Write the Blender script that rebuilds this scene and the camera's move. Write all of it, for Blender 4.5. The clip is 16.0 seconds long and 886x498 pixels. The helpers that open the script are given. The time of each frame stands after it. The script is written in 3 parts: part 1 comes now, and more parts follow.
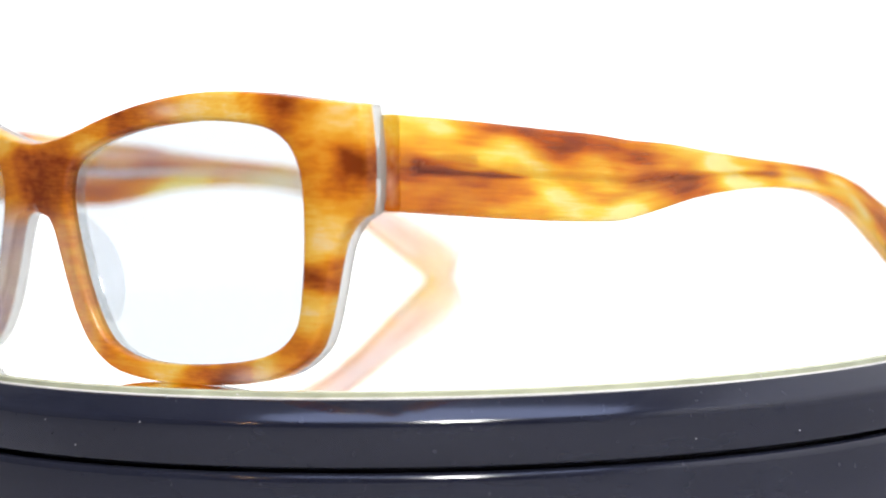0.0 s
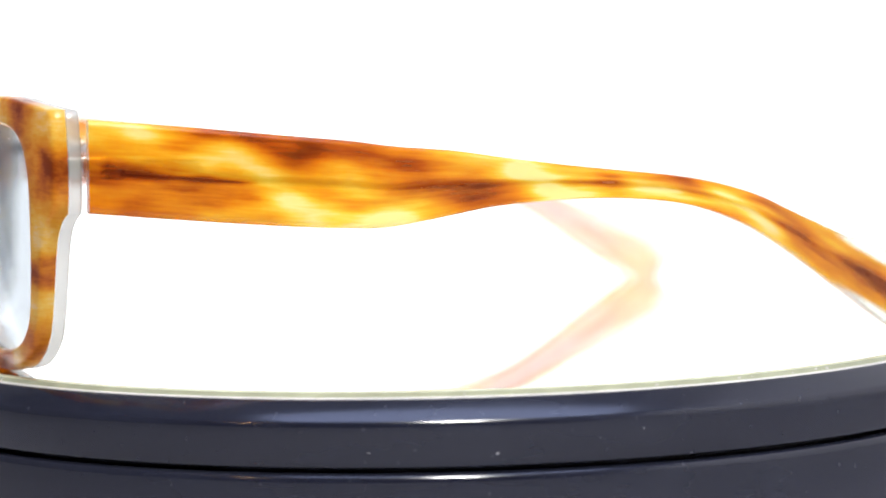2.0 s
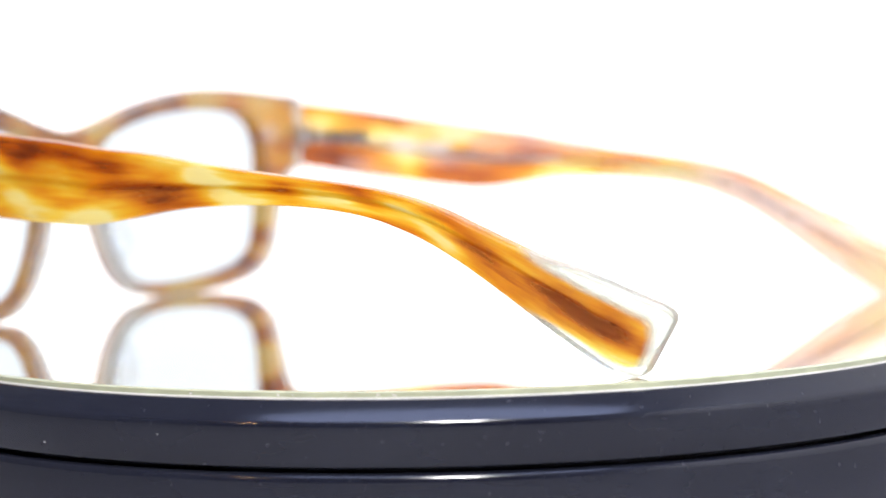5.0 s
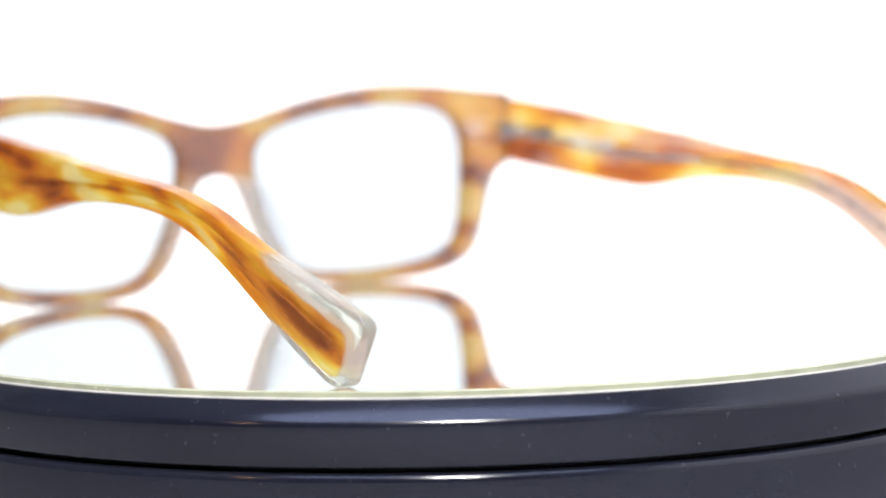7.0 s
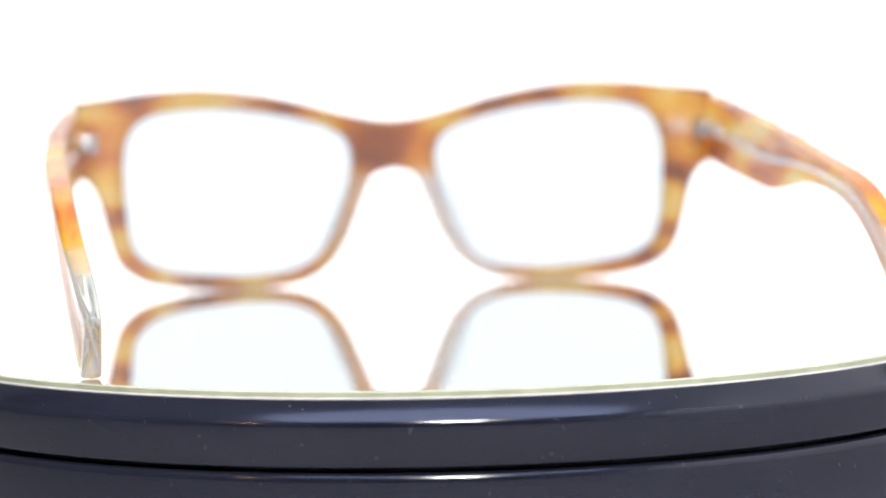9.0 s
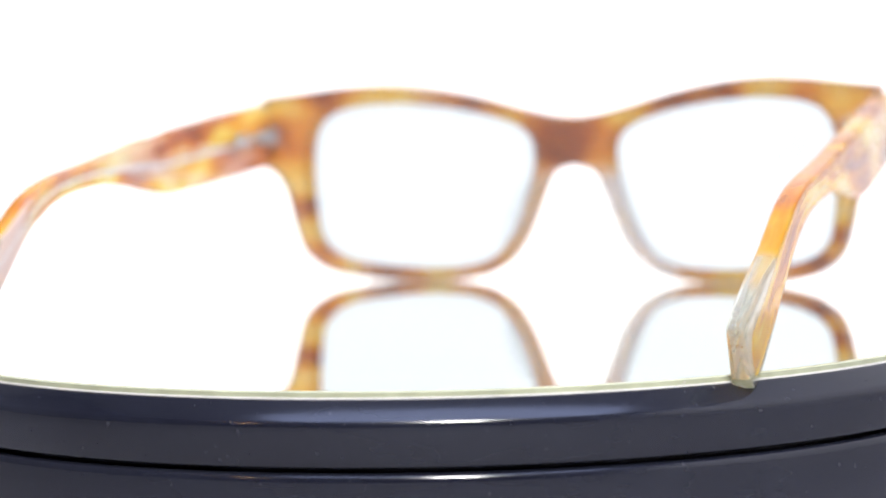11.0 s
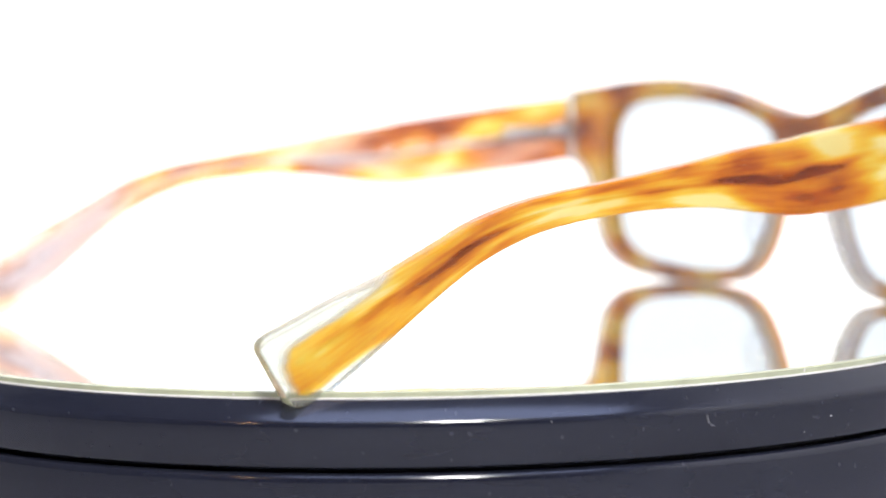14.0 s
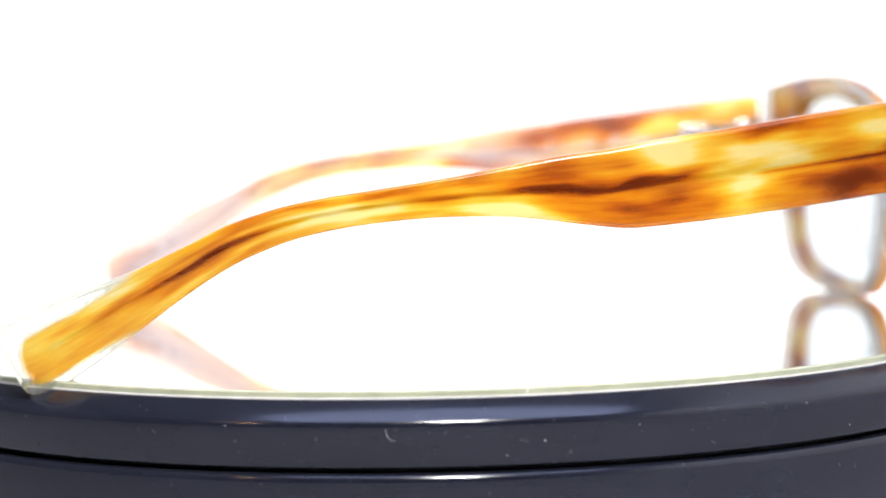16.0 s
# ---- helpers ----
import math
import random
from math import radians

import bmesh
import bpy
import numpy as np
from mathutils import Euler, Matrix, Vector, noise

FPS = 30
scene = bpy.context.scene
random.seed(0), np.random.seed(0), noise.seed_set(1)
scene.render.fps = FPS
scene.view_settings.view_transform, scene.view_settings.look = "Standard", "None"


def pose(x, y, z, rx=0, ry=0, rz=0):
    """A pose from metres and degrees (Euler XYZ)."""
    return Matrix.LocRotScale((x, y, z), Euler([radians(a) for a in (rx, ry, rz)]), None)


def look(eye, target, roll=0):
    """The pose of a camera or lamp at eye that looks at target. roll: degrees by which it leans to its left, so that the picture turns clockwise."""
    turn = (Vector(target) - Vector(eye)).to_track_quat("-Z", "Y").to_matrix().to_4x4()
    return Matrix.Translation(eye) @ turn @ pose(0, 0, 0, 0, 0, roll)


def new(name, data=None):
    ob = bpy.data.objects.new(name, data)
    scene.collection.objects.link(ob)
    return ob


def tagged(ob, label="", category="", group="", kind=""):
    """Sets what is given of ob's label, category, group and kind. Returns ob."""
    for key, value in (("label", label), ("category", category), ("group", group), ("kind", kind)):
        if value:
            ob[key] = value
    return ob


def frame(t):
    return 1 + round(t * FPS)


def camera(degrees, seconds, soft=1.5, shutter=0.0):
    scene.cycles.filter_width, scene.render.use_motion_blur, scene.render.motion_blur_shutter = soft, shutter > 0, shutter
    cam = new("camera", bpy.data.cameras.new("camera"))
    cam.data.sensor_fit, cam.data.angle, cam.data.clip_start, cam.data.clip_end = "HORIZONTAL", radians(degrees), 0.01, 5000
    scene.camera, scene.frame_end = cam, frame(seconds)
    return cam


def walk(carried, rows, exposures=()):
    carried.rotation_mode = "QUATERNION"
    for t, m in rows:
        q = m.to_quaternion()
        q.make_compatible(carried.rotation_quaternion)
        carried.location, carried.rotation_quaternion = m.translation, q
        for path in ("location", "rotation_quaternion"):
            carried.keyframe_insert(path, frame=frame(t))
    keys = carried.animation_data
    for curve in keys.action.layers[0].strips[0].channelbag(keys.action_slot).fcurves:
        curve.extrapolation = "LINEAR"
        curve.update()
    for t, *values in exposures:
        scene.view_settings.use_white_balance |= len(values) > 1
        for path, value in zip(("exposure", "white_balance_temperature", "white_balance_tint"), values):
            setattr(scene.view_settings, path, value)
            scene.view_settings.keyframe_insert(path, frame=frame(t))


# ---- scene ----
# ---- camera: fixed tele lens close to the turntable ----
EYE = (0.0, -0.4355, 0.0454)
cam = camera(21.45, 16.0, soft=1.9)
cam.data.dof.use_dof = True
cam.data.dof.focus_distance = 0.357
cam.data.dof.aperture_fstop = 13.0
AIM = look(EYE, (0.00076, 0.56214, -0.0273), -1.32)
walk(cam, [(0, AIM), (16, AIM)])

# ---- light: white photo booth with a glowing sweep, a top panel and a lamp over the camera ----
world = bpy.data.worlds.new("booth_air")
scene.world = world
world.use_nodes = True
world.node_tree.nodes["Background"].inputs[0].default_value = (0.8, 0.85, 1.0, 1)
world.node_tree.nodes["Background"].inputs[1].default_value = 0.05


def area_lamp(name, eye, target, w, h, watts, colour=(1, 1, 1)):
    d = bpy.data.lights.new(name, "AREA")
    d.shape, d.size, d.size_y, d.energy, d.color = "RECTANGLE", w, h, watts, colour
    ob = new(name, d)
    ob.matrix_world = look(eye, target)
    return ob


area_lamp("top_panel", (0.0, -0.25, 0.70), (0.0, -0.1, 0.0), 0.62, 0.30, 2.8, (0.50, 0.60, 1.0))
area_lamp("front_lamp", (0.02, -0.47, 0.52), (0.0, 0.0, 0.0), 0.085, 0.16, 6.2, (1.0, 0.98, 0.95))
area_lamp("warm_lamp", (-0.42, -0.47, 0.48), (0.0, -0.1, 0.0), 0.025, 0.025, 0.3, (1.0, 0.55, 0.25))


# ---- materials ----
def material(name):
    m = bpy.data.materials.new(name)
    m.use_nodes = True
    nt = m.node_tree
    nt.nodes.clear()
    out = nt.nodes.new("ShaderNodeOutputMaterial")
    return m, nt, out


def node(nt, kind, **values):
    n = nt.nodes.new(kind)
    for key, v in values.items():
        n.inputs[key.replace("_", " ")].default_value = v
    return n


def ramp(nt, stops):
    n = nt.nodes.new("ShaderNodeValToRGB")
    e = n.color_ramp.elements
    while len(e) < len(stops):
        e.new(0.5)
    for el, (p, c) in zip(e, stops):
        el.position, el.color = p, (*c, 1)
    return n


def noise_node(nt, scale, detail=4.0, rough=0.55, stretch=(1, 1, 1), flow=False):
    if flow:
        co = nt.nodes.new("ShaderNodeAttribute")
        co.attribute_name = "flow"
    else:
        co = nt.nodes.new("ShaderNodeTexCoord")
    mp = nt.nodes.new("ShaderNodeMapping")
    mp.inputs["Scale"].default_value = stretch
    n = node(nt, "ShaderNodeTexNoise", Scale=scale, Detail=detail, Roughness=rough)
    nt.links.new(co.outputs["Vector" if flow else "Object"], mp.inputs["Vector"])
    nt.links.new(mp.outputs["Vector"], n.inputs["Vector"])
    return n


def mixed(nt, fac, a, b):
    m = nt.nodes.new("ShaderNodeMixShader")
    if isinstance(fac, float):
        m.inputs[0].default_value = fac
    else:
        nt.links.new(fac, m.inputs[0])
    nt.links.new(a.outputs[0], m.inputs[1])
    nt.links.new(b.outputs[0], m.inputs[2])
    return m


def maths(nt, op, a, b=0.0):
    n = nt.nodes.new("ShaderNodeMath")
    n.operation = op
    for k, v in enumerate((a, b)):
        if isinstance(v, (int, float)):
            n.inputs[k].default_value = v
        else:
            nt.links.new(v, n.inputs[k])
    return n.outputs[0]


def acetate(name, stretch, lift, cloud, margin, green, depth):
    """Tortoiseshell acetate: cloudy amber and brown, streaked; 'tone' gives the large flames, 'clear' the crystal margins."""
    m, nt, out = material(name)
    tone = nt.nodes.new("ShaderNodeAttribute")
    tone.attribute_name = "tone"
    clear = nt.nodes.new("ShaderNodeAttribute")
    clear.attribute_name = "clear"
    fine = noise_node(nt, 420.0, 5.0, 0.6, stretch, True)
    broad = noise_node(nt, 130.0, 3.0, 0.5, stretch, True)
    t = maths(nt, "ADD", maths(nt, "ADD", 0.5, maths(nt, "MULTIPLY", 1.45, maths(nt, "SUBTRACT", tone.outputs["Fac"], 0.5))), maths(nt, "MULTIPLY", maths(nt, "SUBTRACT", fine.outputs["Fac"], 0.5), 0.62))
    t = maths(nt, "ADD", t, maths(nt, "MULTIPLY", maths(nt, "SUBTRACT", broad.outputs["Fac"], 0.5), 0.55))
    thread = noise_node(nt, 1300.0, 3.0, 0.6, (stretch[0] * 0.35, stretch[1] * 0.35, 1.6), True)
    t = maths(nt, "ADD", t, maths(nt, "MULTIPLY", maths(nt, "SUBTRACT", thread.outputs["Fac"], 0.5), 0.38))
    hues = [(0.0, (0.20, 0.028, 0.001)), (0.20, (0.49, 0.105, 0.004)), (0.42, (0.78, 0.275, 0.006)),
            (0.64, (0.91, 0.490, 0.018)), (0.82, (0.97, 0.71, 0.075)), (1.0, (0.98, 0.88, 0.37))]
    col = ramp(nt, [(p, (c[0], c[1] * green, c[2])) for p, c in hues])
    nt.links.new(t, col.inputs[0])
    shade = col
    col = node(nt, "ShaderNodeGamma", Gamma=lift)
    nt.links.new(shade.outputs[0], col.inputs[0])
    skin = node(nt, "ShaderNodeBsdfPrincipled", Roughness=0.08, IOR=1.49)
    body = nt.nodes.new("ShaderNodeBsdfTranslucent")
    seen = nt.nodes.new("ShaderNodeBsdfTransparent")
    for n in (skin, body, seen):
        nt.links.new(col.outputs[0], n.inputs[0])
    amber = mixed(nt, 0.40, skin, body)
    amber = mixed(nt, 0.08, amber, seen)
    bright = node(nt, "ShaderNodeGamma", Gamma=0.95)
    nt.links.new(col.outputs[0], bright.inputs[0])
    deep = node(nt, "ShaderNodeBsdfPrincipled", Roughness=cloud, IOR=1.49, Transmission_Weight=1.0)
    nt.links.new(bright.outputs[0], deep.inputs[0])
    amber = mixed(nt, depth, amber, deep)
    glass = node(nt, "ShaderNodeBsdfPrincipled", Base_Color=(*margin, 1), Roughness=0.05, IOR=1.49, Transmission_Weight=1.0)
    pale = node(nt, "ShaderNodeBsdfPrincipled", Base_Color=(*(0.86 * v for v in margin), 1), Roughness=0.08, IOR=1.49)
    glow = node(nt, "ShaderNodeBsdfTranslucent", Color=(*(0.9 * v for v in margin), 1))
    crystal = mixed(nt, 0.74, mixed(nt, 0.5, pale, glow), glass)
    # Pale crystal lining, with patches of reflected light painted in as milky colour.
    lining_sheen = nt.nodes.new("ShaderNodeAttribute")
    lining_sheen.attribute_name = "lining_sheen"
    milk = mixed(nt, 0.5, node(nt, "ShaderNodeBsdfPrincipled", Base_Color=(0.93, 0.87, 0.90, 1), Roughness=0.06, IOR=1.49), node(nt, "ShaderNodeBsdfTranslucent", Color=(0.96, 0.90, 0.88, 1)))
    cloudy = maths(nt, "MINIMUM", 0.8, maths(nt, "MAXIMUM", 0.08, maths(nt, "MULTIPLY", maths(nt, "SUBTRACT", broad.outputs["Fac"], 0.45), 4.0)))
    veil = maths(nt, "MINIMUM", 0.85, maths(nt, "MULTIPLY", lining_sheen.outputs["Fac"], cloudy))
    amber = mixed(nt, veil, amber, milk)
    both = mixed(nt, clear.outputs["Fac"], amber, crystal)
    nt.links.new(both.outputs[0], out.inputs[0])
    return m


def crystal_acetate(name, milk, tint, veil):
    """Thin clear acetate: lets light straight through, with a polished skin and a milky share."""
    m, nt, out = material(name)
    face = nt.nodes.new("ShaderNodeLayerWeight")
    face.inputs[0].default_value = 0.5
    shine = maths(nt, "ADD", 0.04, maths(nt, "MULTIPLY", 0.35, maths(nt, "POWER", face.outputs["Facing"], 5.0)))
    view = node(nt, "ShaderNodeBsdfTransparent", Color=(*tint, 1))
    skin = node(nt, "ShaderNodeBsdfGlossy", Color=(1, 1, 1, 1))
    n = noise_node(nt, 260.0, 3.0)
    r = nt.nodes.new("ShaderNodeMapRange")
    r.inputs["To Min"].default_value, r.inputs["To Max"].default_value = 0.02, 0.10
    nt.links.new(n.outputs["Fac"], r.inputs[0])
    nt.links.new(r.outputs[0], skin.inputs["Roughness"])
    haze = mixed(nt, 0.5, node(nt, "ShaderNodeBsdfTranslucent", Color=(*veil, 1)), node(nt, "ShaderNodeBsdfDiffuse", Color=(*veil, 1)))
    edge = nt.nodes.new("ShaderNodeAttribute")
    edge.attribute_name = "edge"
    share = maths(nt, "ADD", milk, maths(nt, "MULTIPLY", edge.outputs["Fac"], 0.5))
    s = mixed(nt, shine, mixed(nt, share, view, haze), skin)
    nt.links.new(s.outputs[0], out.inputs[0])
    return m


def lens_glass():
    m, nt, out = material("lens_glass")
    face = nt.nodes.new("ShaderNodeLayerWeight")
    face.inputs[0].default_value = 0.5
    fr = maths(nt, "ADD", 0.035, maths(nt, "MULTIPLY", 0.6, maths(nt, "POWER", face.outputs["Facing"], 5.0)))
    view = node(nt, "ShaderNodeBsdfTransparent", Color=(0.75, 0.78, 0.796, 1))
    gl = node(nt, "ShaderNodeBsdfGlossy", Color=(0.9, 0.94, 1.0, 1), Roughness=0.02)
    s = mixed(nt, fr, view, gl)
    nt.links.new(s.outputs[0], out.inputs[0])
    return m


def metal(name, colour, rough):
    m, nt, out = material(name)
    b = node(nt, "ShaderNodeBsdfPrincipled", Base_Color=(*colour, 1), Metallic=1.0, Roughness=rough)
    n = noise_node(nt, 900.0, 3.0, 0.6, (1, 0.1, 1))
    r = nt.nodes.new("ShaderNodeMapRange")
    r.inputs["To Min"].default_value, r.inputs["To Max"].default_value = rough * 0.7, rough * 1.4
    nt.links.new(n.outputs["Fac"], r.inputs[0])
    nt.links.new(r.outputs[0], b.inputs["Roughness"])
    nt.links.new(b.outputs[0], out.inputs[0])
    return m


def black_gloss():
    """Moulded black plastic: glossy, faintly hazed, with fine dust and wipe marks."""
    m, nt, out = material("black_gloss_plastic")
    b = node(nt, "ShaderNodeBsdfPrincipled", Roughness=0.12, IOR=1.52)
    big = noise_node(nt, 22.0, 4.0, 0.6, (1, 1, 3))
    dust = noise_node(nt, 900.0, 2.0, 0.5)
    c = ramp(nt, [(0.30, (0.008, 0.009, 0.017)), (0.75, (0.016, 0.018, 0.029))])
    nt.links.new(big.outputs["Fac"], c.inputs[0])
    d = ramp(nt, [(0.70, (0, 0, 0)), (0.80, (0.05, 0.05, 0.055))])
    nt.links.new(dust.outputs["Fac"], d.inputs[0])
    a = nt.nodes.new("ShaderNodeMix")
    a.data_type, a.blend_type = "RGBA", "ADD"
    a.inputs[0].default_value = 1.0
    nt.links.new(c.outputs[0], a.inputs[6])
    nt.links.new(d.outputs[0], a.inputs[7])
    nt.links.new(a.outputs[2], b.inputs[0])
    r = nt.nodes.new("ShaderNodeMapRange")
    r.inputs["To Min"].default_value, r.inputs["To Max"].default_value = 0.07, 0.24
    nt.links.new(big.outputs["Fac"], r.inputs[0])
    nt.links.new(r.outputs[0], b.inputs["Roughness"])
    nt.links.new(b.outputs[0], out.inputs[0])
    return m


def mirror_silver():
    m, nt, out = material("mirror_silver")
    b = node(nt, "ShaderNodeBsdfPrincipled", Base_Color=(0.93, 0.935, 0.90, 1), Metallic=1.0, Roughness=0.015)
    n = noise_node(nt, 60.0, 5.0, 0.6)
    r = nt.nodes.new("ShaderNodeMapRange")
    r.inputs["To Min"].default_value, r.inputs["To Max"].default_value = 0.0, 0.035
    nt.links.new(n.outputs["Fac"], r.inputs[0])
    nt.links.new(r.outputs[0], b.inputs["Roughness"])
    nt.links.new(b.outputs[0], out.inputs[0])
    return m


def plain(name, colour, rough, vary=0.06, scale=40.0):
    m, nt, out = material(name)
    b = node(nt, "ShaderNodeBsdfPrincipled", Roughness=rough)
    n = noise_node(nt, scale, 4.0)
    c = ramp(nt, [(0.3, tuple(v * (1 - vary) for v in colour)), (0.7, tuple(min(1, v * (1 + vary)) for v in colour))])
    nt.links.new(n.outputs["Fac"], c.inputs[0])
    nt.links.new(c.outputs[0], b.inputs[0])
    nt.links.new(b.outputs[0], out.inputs[0])
    return m


def glowing_sheet(name, colour, strength):
    """White sheet whose own emission stands in for light from behind."""
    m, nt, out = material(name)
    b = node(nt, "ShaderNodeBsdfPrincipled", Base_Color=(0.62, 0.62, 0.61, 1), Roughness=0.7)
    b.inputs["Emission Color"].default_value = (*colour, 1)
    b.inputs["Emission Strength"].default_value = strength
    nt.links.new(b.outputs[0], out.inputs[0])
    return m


M_FRONT = acetate("tortoiseshell_front", (0.55, 1, 1.3), 0.79, 0.30, (0.93, 0.90, 0.93), 0.89, 0.24)
M_TEMPLE = acetate("tortoiseshell_temple", (1, 0.16, 1.5), 1.06, 0.24, (0.82, 0.87, 0.79), 1.01, 0.52)
M_CRYSTAL = crystal_acetate("crystal_acetate", 0.14, (0.975, 0.975, 0.965), (0.48, 0.495, 0.45))
M_PAD = crystal_acetate("milky_acetate", 0.06, (0.965, 0.965, 0.97), (0.85, 0.85, 0.86))
M_LENS = lens_glass()
M_STEEL = metal("hinge_steel", (0.84, 0.84, 0.82), 0.24)
M_WIRE = metal("core_wire_steel", (0.86, 0.86, 0.88), 0.28)
M_BLACK = black_gloss()
M_DARK = plain("gap_shadow_plastic", (0.008, 0.008, 0.010), 0.6)
M_MIRROR = mirror_silver()
M_EDGE = plain("mirror_glass_edge", (0.42, 0.44, 0.30), 0.25, 0.15, 200.0)
M_LIP = plain("pale_lip", (0.62, 0.60, 0.56), 0.3, 0.1, 200.0)
M_SHEET = plain("grey_table_sheet", (0.36, 0.36, 0.39), 0.7, 0.06)
# Paper emits by itself in place of lamps behind it.
M_BACK = glowing_sheet("glowing_white_paper", (1.0, 0.99, 0.975), 1.12)
M_WALL = plain("booth_wall", (0.42, 0.43, 0.46), 0.8)
# Wall grey darkened so the left of the black rim reflects less light.
M_WEST = plain("booth_wall_darkened", (0.22, 0.23, 0.27), 0.8)
M_GREY = plain("booth_wall_blackened", (0.055, 0.06, 0.085), 0.8)
# Paler than the other walls, to brighten the right of the black rim.
M_EAST = plain("booth_wall_reflector", (0.80, 0.80, 0.82), 0.8)
M_INK, _nt, _out = material("white_ink")
_ink = mixed(_nt, 0.5, node(_nt, "ShaderNodeBsdfDiffuse", Color=(0.92, 0.92, 0.92, 1)), node(_nt, "ShaderNodeBsdfTranslucent", Color=(0.92, 0.92, 0.92, 1)))
_ink = mixed(_nt, 0.35, _ink, node(_nt, "ShaderNodeBsdfTransparent"))
_nt.links.new(_ink.outputs[0], _out.inputs[0])
M_SPECK = plain("pale_dust", (0.34, 0.34, 0.35), 0.8)


# ---- mesh helpers ----
def linked(name, me, mat, parent=None, smooth=True, label=""):
    me.materials.append(mat)
    if smooth:
        for p in me.polygons:
            p.use_smooth = True
    ob = new(name, me)
    if parent:
        ob.parent = parent
    if label:
        tagged(ob, label)
    return ob


def part(name, bm, mat, parent, label="", smooth=True):
    bmesh.ops.recalc_face_normals(bm, faces=bm.faces)
    for e in bm.edges:
        if len(e.link_faces) == 2 and e.calc_face_angle(0) > 0.62:
            e.smooth = False
    me = bpy.data.meshes.new(name)
    bm.to_mesh(me)
    bm.free()
    return linked(name, me, mat, parent, smooth, label)


def lathe(profile, steps=192, closed=True):
    """A ring or disc turned about z from (r, z) pairs in mm."""
    bm = bmesh.new()
    rings = []
    for r, z in profile:
        if r < 1e-6:
            rings.append([bm.verts.new((0, 0, z / 1000))] * steps)
        else:
            rings.append([bm.verts.new((r / 1000 * math.cos(2 * math.pi * k / steps), r / 1000 * math.sin(2 * math.pi * k / steps), z / 1000)) for k in range(steps)])
    n = len(rings)
    for i in range(n if closed else n - 1):
        a, b = rings[i], rings[(i + 1) % n]
        for k in range(steps):
            vs = []
            for v in (a[k], a[(k + 1) % steps], b[(k + 1) % steps], b[k]):
                if v not in vs:
                    vs.append(v)
            if len(vs) > 2:
                bm.faces.new(vs)
    return bm


def block(size, at, bevel=0.0003, segments=2):
    bm = bmesh.new()
    bmesh.ops.create_cube(bm, size=1.0, matrix=Matrix.Translation(at) @ Matrix.Diagonal((*size, 1)))
    bmesh.ops.bevel(bm, geom=bm.edges[:], offset=bevel, segments=segments, affect="EDGES", profile=0.5)
    return bm


def rounded(points, per=8):
    """A smooth open curve (Catmull-Rom) through the design points."""
    p = [np.array(q, float) for q in points]
    p = [2 * p[0] - p[1]] + p + [2 * p[-1] - p[-2]]
    out = []
    for i in range(1, len(p) - 2):
        for k in range(per):
            u = k / per
            out.append(0.5 * (2 * p[i] + (p[i + 1] - p[i - 1]) * u + (2 * p[i - 1] - 5 * p[i] + 4 * p[i + 1] - p[i + 2]) * u * u
                              + (3 * p[i] - p[i - 1] - 3 * p[i + 1] + p[i + 2]) * u ** 3))
    out.append(p[-2])
    return np.array(out)


def blobs(spots, x, z):
    """Sum of soft flames: (x, z, reach along, reach across, strength)."""
    return sum(s * math.exp(-((x - a) / ra) ** 2 - ((z - b) / rb) ** 2) for a, b, ra, rb, s in spots)


# ---- booth: table sheet, sweep and walls ----
def sheet(name, corners, mat, label, category):
    bm = bmesh.new()
    a, b = Vector(corners[0]), Vector(corners[1])
    bmesh.ops.create_cube(bm, size=1.0, matrix=Matrix.Translation((a + b) / 2) @ Matrix.Diagonal((*(b - a), 1)))
    ob = part(name, bm, mat, None, smooth=False)
    return tagged(ob, label, category, kind="structure")


TABLE = -0.046
EAST = 0.42
sheet("floor", ((-0.9, -1.2, TABLE - 0.02), (EAST, 0.56, TABLE - 0.004)), M_SHEET, "matt grey sheet covering the table of the photo booth", "table top")
bm = bmesh.new()
rows = []
for k in range(25):
    a = math.pi / 2 * min(1, k / 16)
    y, z = 0.14 + 0.4 * math.sin(a), TABLE + 0.4 * (1 - math.cos(a))
    if k > 16:
        z += (k - 16) * 0.09
    rows.append([bm.verts.new((x, y + d, z - d * 0.2)) for x, d in ((-0.34, 0), (0.34, 0), (0.34, 0.01), (-0.34, 0.01))])
for r, s in zip(rows, rows[1:]):
    for k in range(4):
        bm.faces.new((r[k], r[(k + 1) % 4], s[(k + 1) % 4], s[k]))
tagged(part("backdrop", bm, M_BACK, None), "seamless white paper sweep, its backlight given as emission", "backdrop", kind="structure")
# Unseen west wall, added to keep the rim's left reflection dark.
sheet("wall_west", ((-0.94, -1.2, TABLE - 0.02), (-0.9, 0.6, 1.1)), M_WEST, "added mid grey side wall, darkened to dim the rim's reflection", "wall")
# Unseen east wall, added close by as a reflector for the rim.
sheet("wall_east", ((EAST, -1.2, TABLE - 0.02), (EAST + 0.04, 0.6, 1.1)), M_EAST, "added white side wall, set close as a reflector", "wall")
sheet("wall_north", ((-0.9, 0.56, TABLE - 0.02), (EAST, 0.6, 1.1)), M_WALL, "plain grey wall behind the paper sweep", "wall")
# Unseen south wall, added near black to darken the middle of the rim.
sheet("wall_south", ((-0.9, -1.24, TABLE - 0.02), (EAST, -1.2, 1.1)), M_GREY, "added charcoal wall behind the camera, darkens the rim's reflection", "wall")
sheet("ceiling", ((-0.94, -1.24, 1.1), (EAST + 0.04, 0.6, 1.14)), M_WALL, "plain pale grey booth ceiling", "ceiling")


